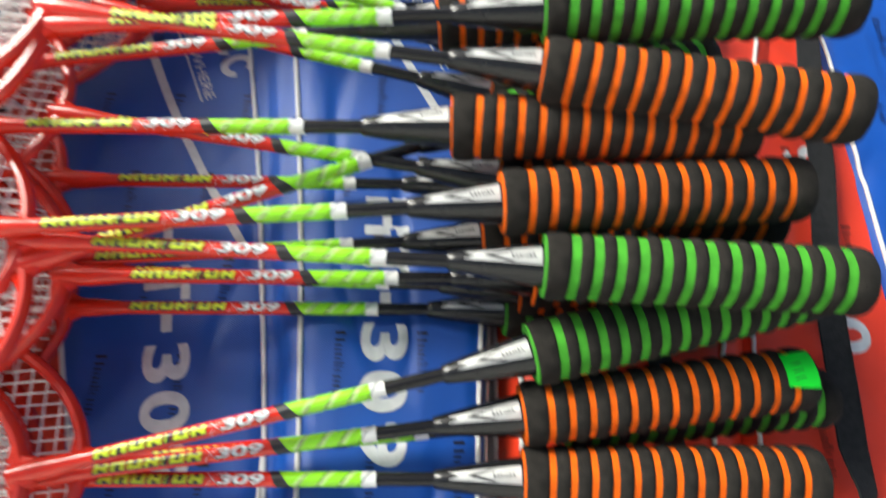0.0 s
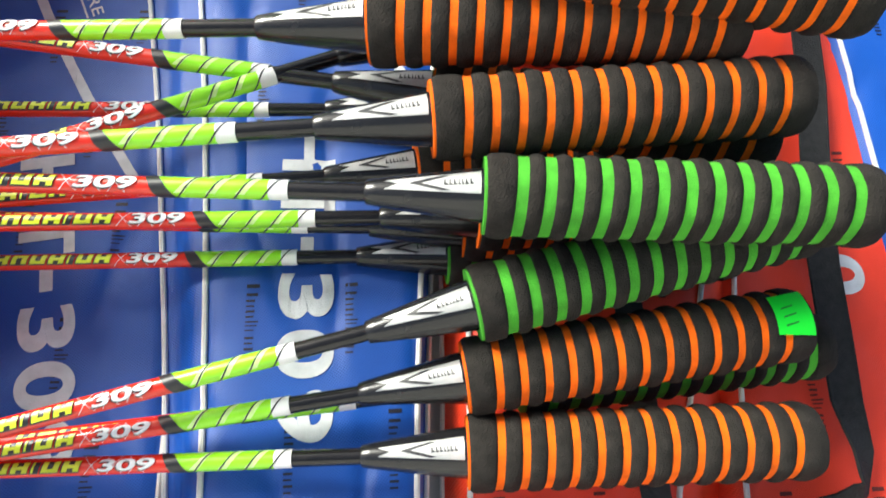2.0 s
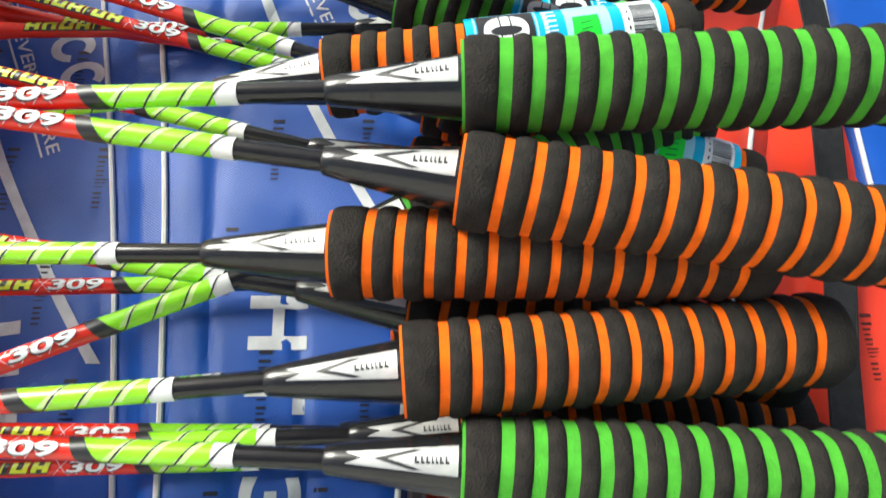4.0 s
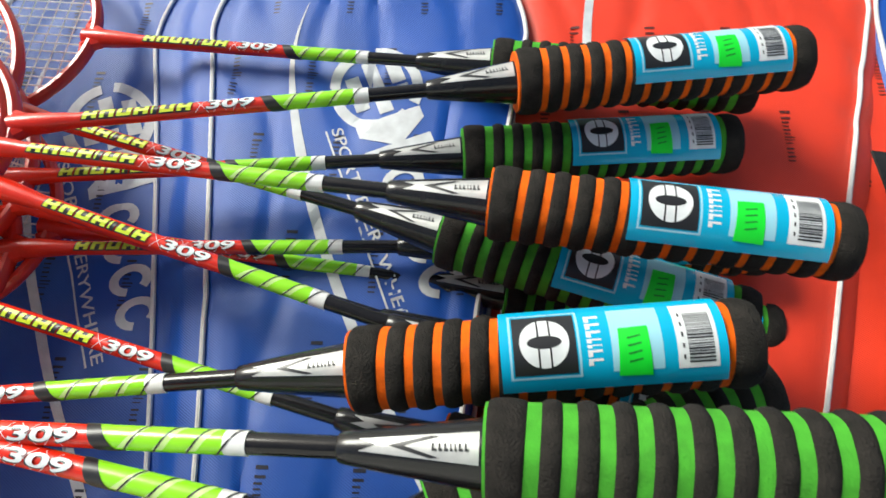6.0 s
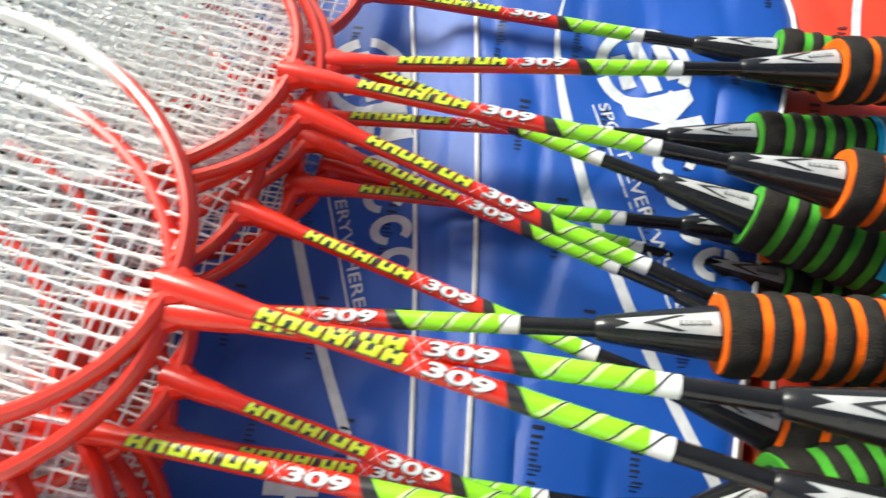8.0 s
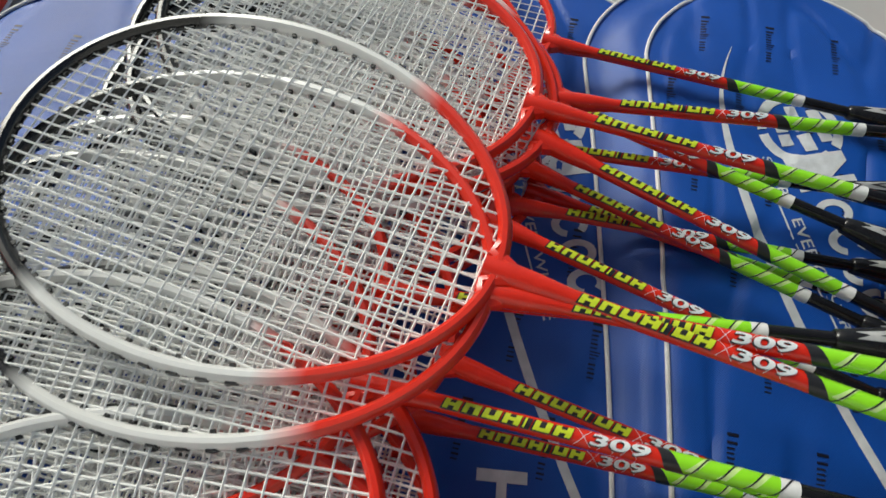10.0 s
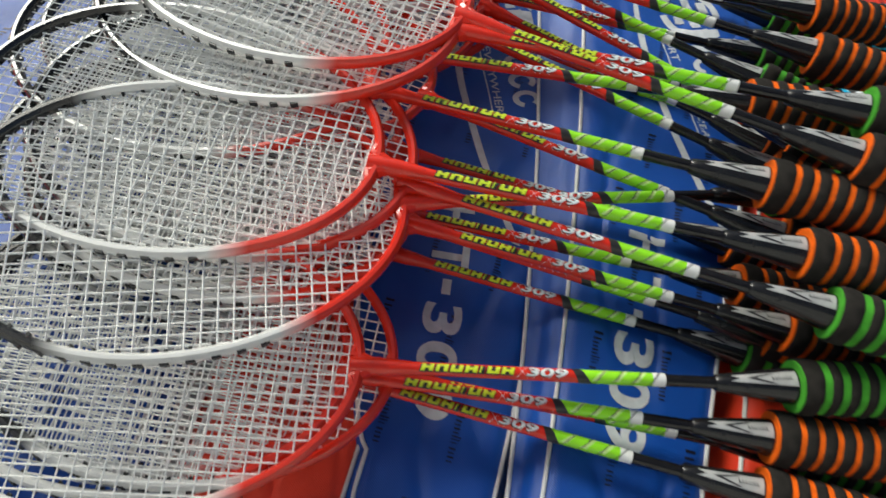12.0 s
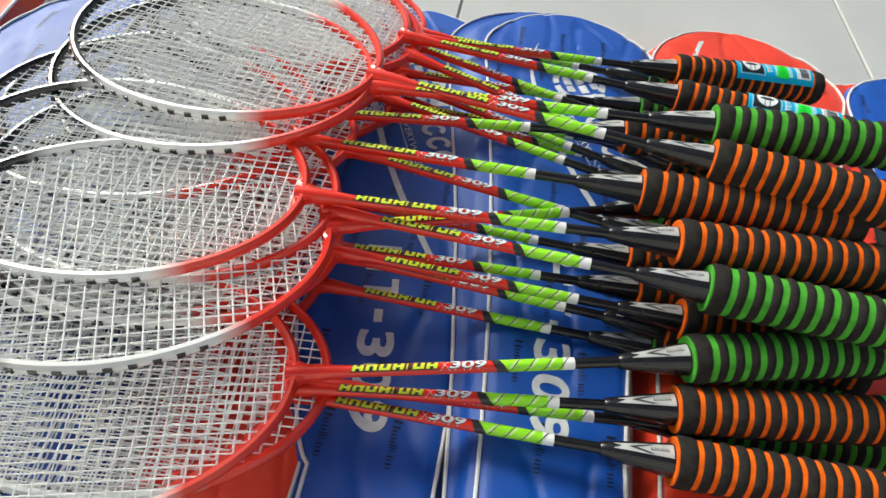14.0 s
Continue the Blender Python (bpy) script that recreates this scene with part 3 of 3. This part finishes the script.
def racket_bag_outline(y0, y1, near, far, power=1.8, round_near=0.05, delay=0.0):
    """near and far: (left, right) at the narrow end and where the round end is widest."""
    def edge(v):
        y = y0 + (y1 - y0) * v
        wide = 0.5 * (far[1] - far[0])
        y_c = y1 - wide * 0.95
        if y > y_c:
            k = math.sqrt(max(0.0, 1 - ((y - y_c) / (y1 - y_c)) ** 2))
            m = 0.5 * (far[0] + far[1])
            return m - wide * k, m + wide * k
        u = (y - y0) / (y_c - y0)
        s = max(0.0, (u - delay) / (1 - delay)) ** power
        l, r = near[0] + (far[0] - near[0]) * s, near[1] + (far[1] - near[1]) * s
        if y < y0 + round_near:
            q = 1 - math.sqrt(max(0.0, 1 - ((y0 + round_near - y) / round_near) ** 2))
            half = 0.5 * (r - l)
            l, r = l + half * 0.75 * q, r - half * 0.75 * q
        return l, r
    return (y0, y1), edge


def big_number(printed, x0, y_top, lean=0.0):
    """The large model number, read towards the near end, letters' heads to +x."""
    for ch, ya, yb in (("H", 0.0, 0.029), ("T", 0.037, 0.062), ("-", 0.070, 0.083), ("3", 0.091, 0.116), ("0", 0.122, 0.148), ("9", 0.154, 0.180)):
        bm = letters(ch, 0.04, 0.0012)
        if ch == "-":
            fitted(bm, ya, yb, 0.0115, 0.0185)
        else:
            fitted(bm, ya, yb, 0.0, 0.030)
        for v in bm.verts:
            y = y_top - v.co.x
            v.co = (x0 + v.co.y + lean * (y + 0.02), y - lean * v.co.y, 0)
        printed("large_character", bm, BAG_PRINT, 0.0005, "large white printed character")


def emblem(printed, dx, dy):
    """Round sports mark with blocks, a slogan line and a long arc in white print, leaning on the bag; dx, dy shift it."""
    ox, oy, turn = 0.031 + dx, 0.370 + dy, radians(-68)
    along, up = Vector((math.cos(turn), math.sin(turn))), Vector((-math.sin(turn), math.cos(turn)))

    def leaned(bm):
        for v in bm.verts:
            q = along * v.co.x + up * v.co.y
            v.co = (ox + q.x, oy + q.y, 0)
        return bm

    bm = bmesh.new()
    n = 40
    for k in range(n):
        a0, a1 = 2 * math.pi * k / n, 2 * math.pi * (k + 1) / n
        if k in (3, 4, 18, 19, 29):
            continue
        shape(bm, [((0.033 if i < 2 else 0.025) * math.cos(a), (0.031 if i < 2 else 0.024) * math.sin(a)) for i, a in enumerate((a0, a1, a1, a0))])
    printed("globe_ring", leaned(bm), BAG_PRINT, 0.0005)
    for y, w in ((0.011, 0.015), (-0.004, 0.021), (-0.018, 0.013)):
        printed("globe_bar", leaned(plate(bmesh.new(), -w, w * 0.1, y, y + 0.0095)), BAG_PRINT, 0.0005)
        printed("globe_bar", leaned(plate(bmesh.new(), w * 0.25, w, y, y + 0.0095)), BAG_PRINT, 0.0005)
    bm = shape(bmesh.new(), [(0.024, -0.022), (0.033, -0.022), (0.033, -0.004), (0.045, -0.004), (0.045, -0.022), (0.054, -0.022), (0.054, 0.022), (0.045, 0.022), (0.045, 0.005), (0.033, 0.005), (0.033, 0.022), (0.024, 0.022)])
    printed("block_mark", leaned(bm), BAG_PRINT, 0.0005)
    for x in (0.064, 0.087, 0.110, 0.133):
        bm = bmesh.new()
        for k in range(17):
            a0, a1 = radians(40 + 300 * k / 17), radians(40 + 300 * (k + 1) / 17)
            shape(bm, [(x + 0.009 + (0.0105 if i < 2 else 0.0055) * math.cos(a), -0.006 + (0.0135 if i < 2 else 0.0075) * math.sin(a)) for i, a in enumerate((a0, a1, a1, a0))])
        printed("round_mark", leaned(bm), BAG_PRINT, 0.0005)
    bm = fitted(letters("SPORT  EVERYWHERE", 0.012, 0.0001), 0.020, 0.165, -0.0375, -0.0300)
    printed("slogan", leaned(bm), BAG_PRINT, 0.0005)
    printed("underline", leaned(plate(bmesh.new(), 0.020, 0.165, -0.0415, -0.0402)), BAG_PRINT, 0.0005)
    bm = bmesh.new()
    pts = []
    for k in range(45):
        y = 0.440 - 0.36 * k / 44
        x = -0.029 + (0.82 * (0.39 - y) ** 1.6 if y < 0.39 else 3.2 * (y - 0.39) ** 2)
        pts.append((x + dx, y + dy, 0.0003 + 0.0066 * min(1, k / 14)))
    for p, q in zip(pts, pts[1:]):
        shape(bm, [(p[0], p[1]), (q[0], q[1]), (q[0] + q[2], q[1]), (p[0] + p[2], p[1])])
    printed("long_arc", bm, BAG_PRINT, 0.0005)


BLUE_LABEL = "blue nylon racket bag with white piping lying flat on tiles"
RED_LABEL = "red nylon racket bag with white piping lying flat on tiles"
bag, printed = build_bag("racket_bag", BLUE, BLUE_INK, BLUE_LABEL, racket_bag_outline(-0.190, 0.520, (-0.032, 0.070), (-0.087, 0.131)), 0.0, 0.017, 1.3, (0.018, 0.050, 0.006))
big_number(printed, 0.000, 0.091)
emblem(printed, 0.0, 0.0)
bag, printed = build_bag("racket_bag", BLUE, BLUE_INK, BLUE_LABEL, racket_bag_outline(-0.200, 0.500, (-0.152, -0.060), (-0.275, -0.055), 0.7, 0.05, 0.12), -0.019, 0.024, 4.1)
big_number(printed, -0.142, 0.080, -0.13)
emblem(printed, -0.185, -0.020)
bag, printed = build_bag("racket_bag", RED, RED_INK, RED_LABEL, racket_bag_outline(-0.230, 0.570, (0.093, 0.178), (0.127, 0.374), 1.0), -0.008, 0.030, 7.7, (0.012, 0.016, 0.042))
emblem_arc = bmesh.new()
for k in range(24):
    p, q = (0.170 + 0.0022 * k * k * 0.02, 0.40 + 0.0055 * k), (0.170 + 0.0022 * (k + 1) ** 2 * 0.02, 0.40 + 0.0055 * (k + 1))
    shape(emblem_arc, [p, (p[0] + 0.006, p[1]), (q[0] + 0.006, q[1]), q])
printed("long_arc", emblem_arc, BAG_PRINT, 0.0005)
zip_bm = box(bmesh.new(), 0.187, 0.203, -0.225, 0.02, -0.024, -0.0075)
zipper = part("zip", zip_bm, ZIP, bag, "black coil zip")
bag, printed = build_bag("racket_bag", RED, RED_INK, RED_LABEL, racket_bag_outline(-0.240, 0.515, (0.232, 0.368), (0.330, 0.520), 1.0), -0.016, 0.024, 9.2)
for ch, yy in (("0", 0.010), ("9", 0.150)):
    bm = fitted(letters(ch, 0.04, 0.0012), 0.0, 0.026, 0.0, 0.030)
    for v in bm.verts:
        v.co = (0.318 + v.co.y, yy - v.co.x, 0)
    printed("large_character", bm, BAG_PRINT, 0.0005, "large white printed character")
build_bag("racket_bag", BLUE, BLUE_INK, BLUE_LABEL, racket_bag_outline(-0.25, 0.540, (0.366, 0.50), (0.378, 0.60), 1.0), -0.010, 0.028, 11.9)
build_bag("racket_bag", RED, RED_INK, RED_LABEL, racket_bag_outline(-0.215, 0.420, (-0.262, -0.158), (-0.33, -0.16)), -0.026, 0.018, 14.2)
build_bag("racket_bag", BLUE, BLUE_INK, BLUE_LABEL, racket_bag_outline(-0.26, 0.410, (-0.52, -0.280), (-0.622, -0.345), 0.8), -0.010, 0.028, 16.8)
build_bag("racket_bag", RED, RED_INK, RED_LABEL, racket_bag_outline(-0.22, 0.480, (-0.80, -0.56), (-0.90, -0.645), 0.8), -0.014, 0.026, 18.3)


def strap(points, width):
    """A flat black webbing strap along points of (x, y, z, lean)."""
    bm = bmesh.new()
    rows = []
    pts = [Vector(p[:3]) for p in points]
    for i, p in enumerate(points):
        d = (pts[min(i + 1, len(pts) - 1)] - pts[max(i - 1, 0)]).normalized()
        side = d.cross(Vector((0, 0, 1))).normalized()
        up = side.cross(d)
        w = (side * math.cos(p[3]) + up * math.sin(p[3])) * (width / 2)
        th = (up * math.cos(p[3]) - side * math.sin(p[3])) * 0.0007
        rows.append([bm.verts.new(pts[i] + o) for o in (-w - th, w - th, w + th, -w + th)])
    for p, q in zip(rows, rows[1:]):
        for k in range(4):
            bm.faces.new((p[k], p[(k + 1) % 4], q[(k + 1) % 4], q[k]))
    bm.faces.new(rows[0][::-1])
    bm.faces.new(rows[-1])
    bmesh.ops.recalc_face_normals(bm, faces=bm.faces)
    return bm


STRAP = [(0.356, 0.330, -0.004, 0.1), (0.355, 0.300, 0.002, 0.15), (0.352, 0.255, 0.004, 0.1), (0.344, 0.205, 0.003, 0.0), (0.334, 0.120, 0.001, 0.0), (0.320, 0.050, 0.0, 0.05), (0.312, 0.0, 0.0, 0.0), (0.307, -0.050, 0.001, 0.0), (0.303, -0.080, 0.003, 0.1), (0.304, -0.105, 0.005, 0.5), (0.300, -0.124, 0.005, 0.9), (0.286, -0.133, 0.003, 0.5), (0.262, -0.140, 0.0, 0.15), (0.236, -0.149, -0.003, 0.05), (0.205, -0.168, -0.005, 0.0), (0.180, -0.195, -0.005, 0.0)]
fine = []
for p, q in zip(STRAP, STRAP[1:]):
    fine += [tuple(p[c] + (q[c] - p[c]) * f for c in range(4)) for f in (0, 0.33, 0.66)]
ribbon = new("carrying_strap")
tagged(ribbon, "black woven webbing strap lying across red nylon bag", "strap")
fine.append(STRAP[-1])
part("webbing", strap(fine, 0.018), WEB, ribbon, smooth=False)
for sign in (-1, 1):
    edge_pts = []
    for i, p in enumerate(fine):
        d = Vector(fine[min(i + 1, len(fine) - 1)][:3]) - Vector(fine[max(i - 1, 0)][:3])
        side = d.cross(Vector((0, 0, 1))).normalized()
        up = side.cross(d.normalized())
        edge_pts.append(Vector(p[:3]) + (side * math.cos(p[3]) + up * math.sin(p[3])) * 0.0088 * sign)
    part("woven_edge", tube(edge_pts, 0.0011, 5), WEB, ribbon)

# ---- floor tiles ----
bm = bmesh.new()
box(bm, 0, 0.596, 0, 0.596, -0.01, 0)
bmesh.ops.bevel(bm, geom=[e for e in bm.edges if all(v.co.z > -0.005 for v in e.verts)], offset=0.0015, segments=1, affect="EDGES")
tile_mesh = mesh_of(bm, "tile", TILE, smooth=False)
for i in range(-7, 7):
    for j in range(-6, 14):
        tile = new("tile", tile_mesh)
        tile.parent = floor
        tile.location = (-0.13 + i * 0.6, 0.32 + j * 0.6, FLOOR_Z)
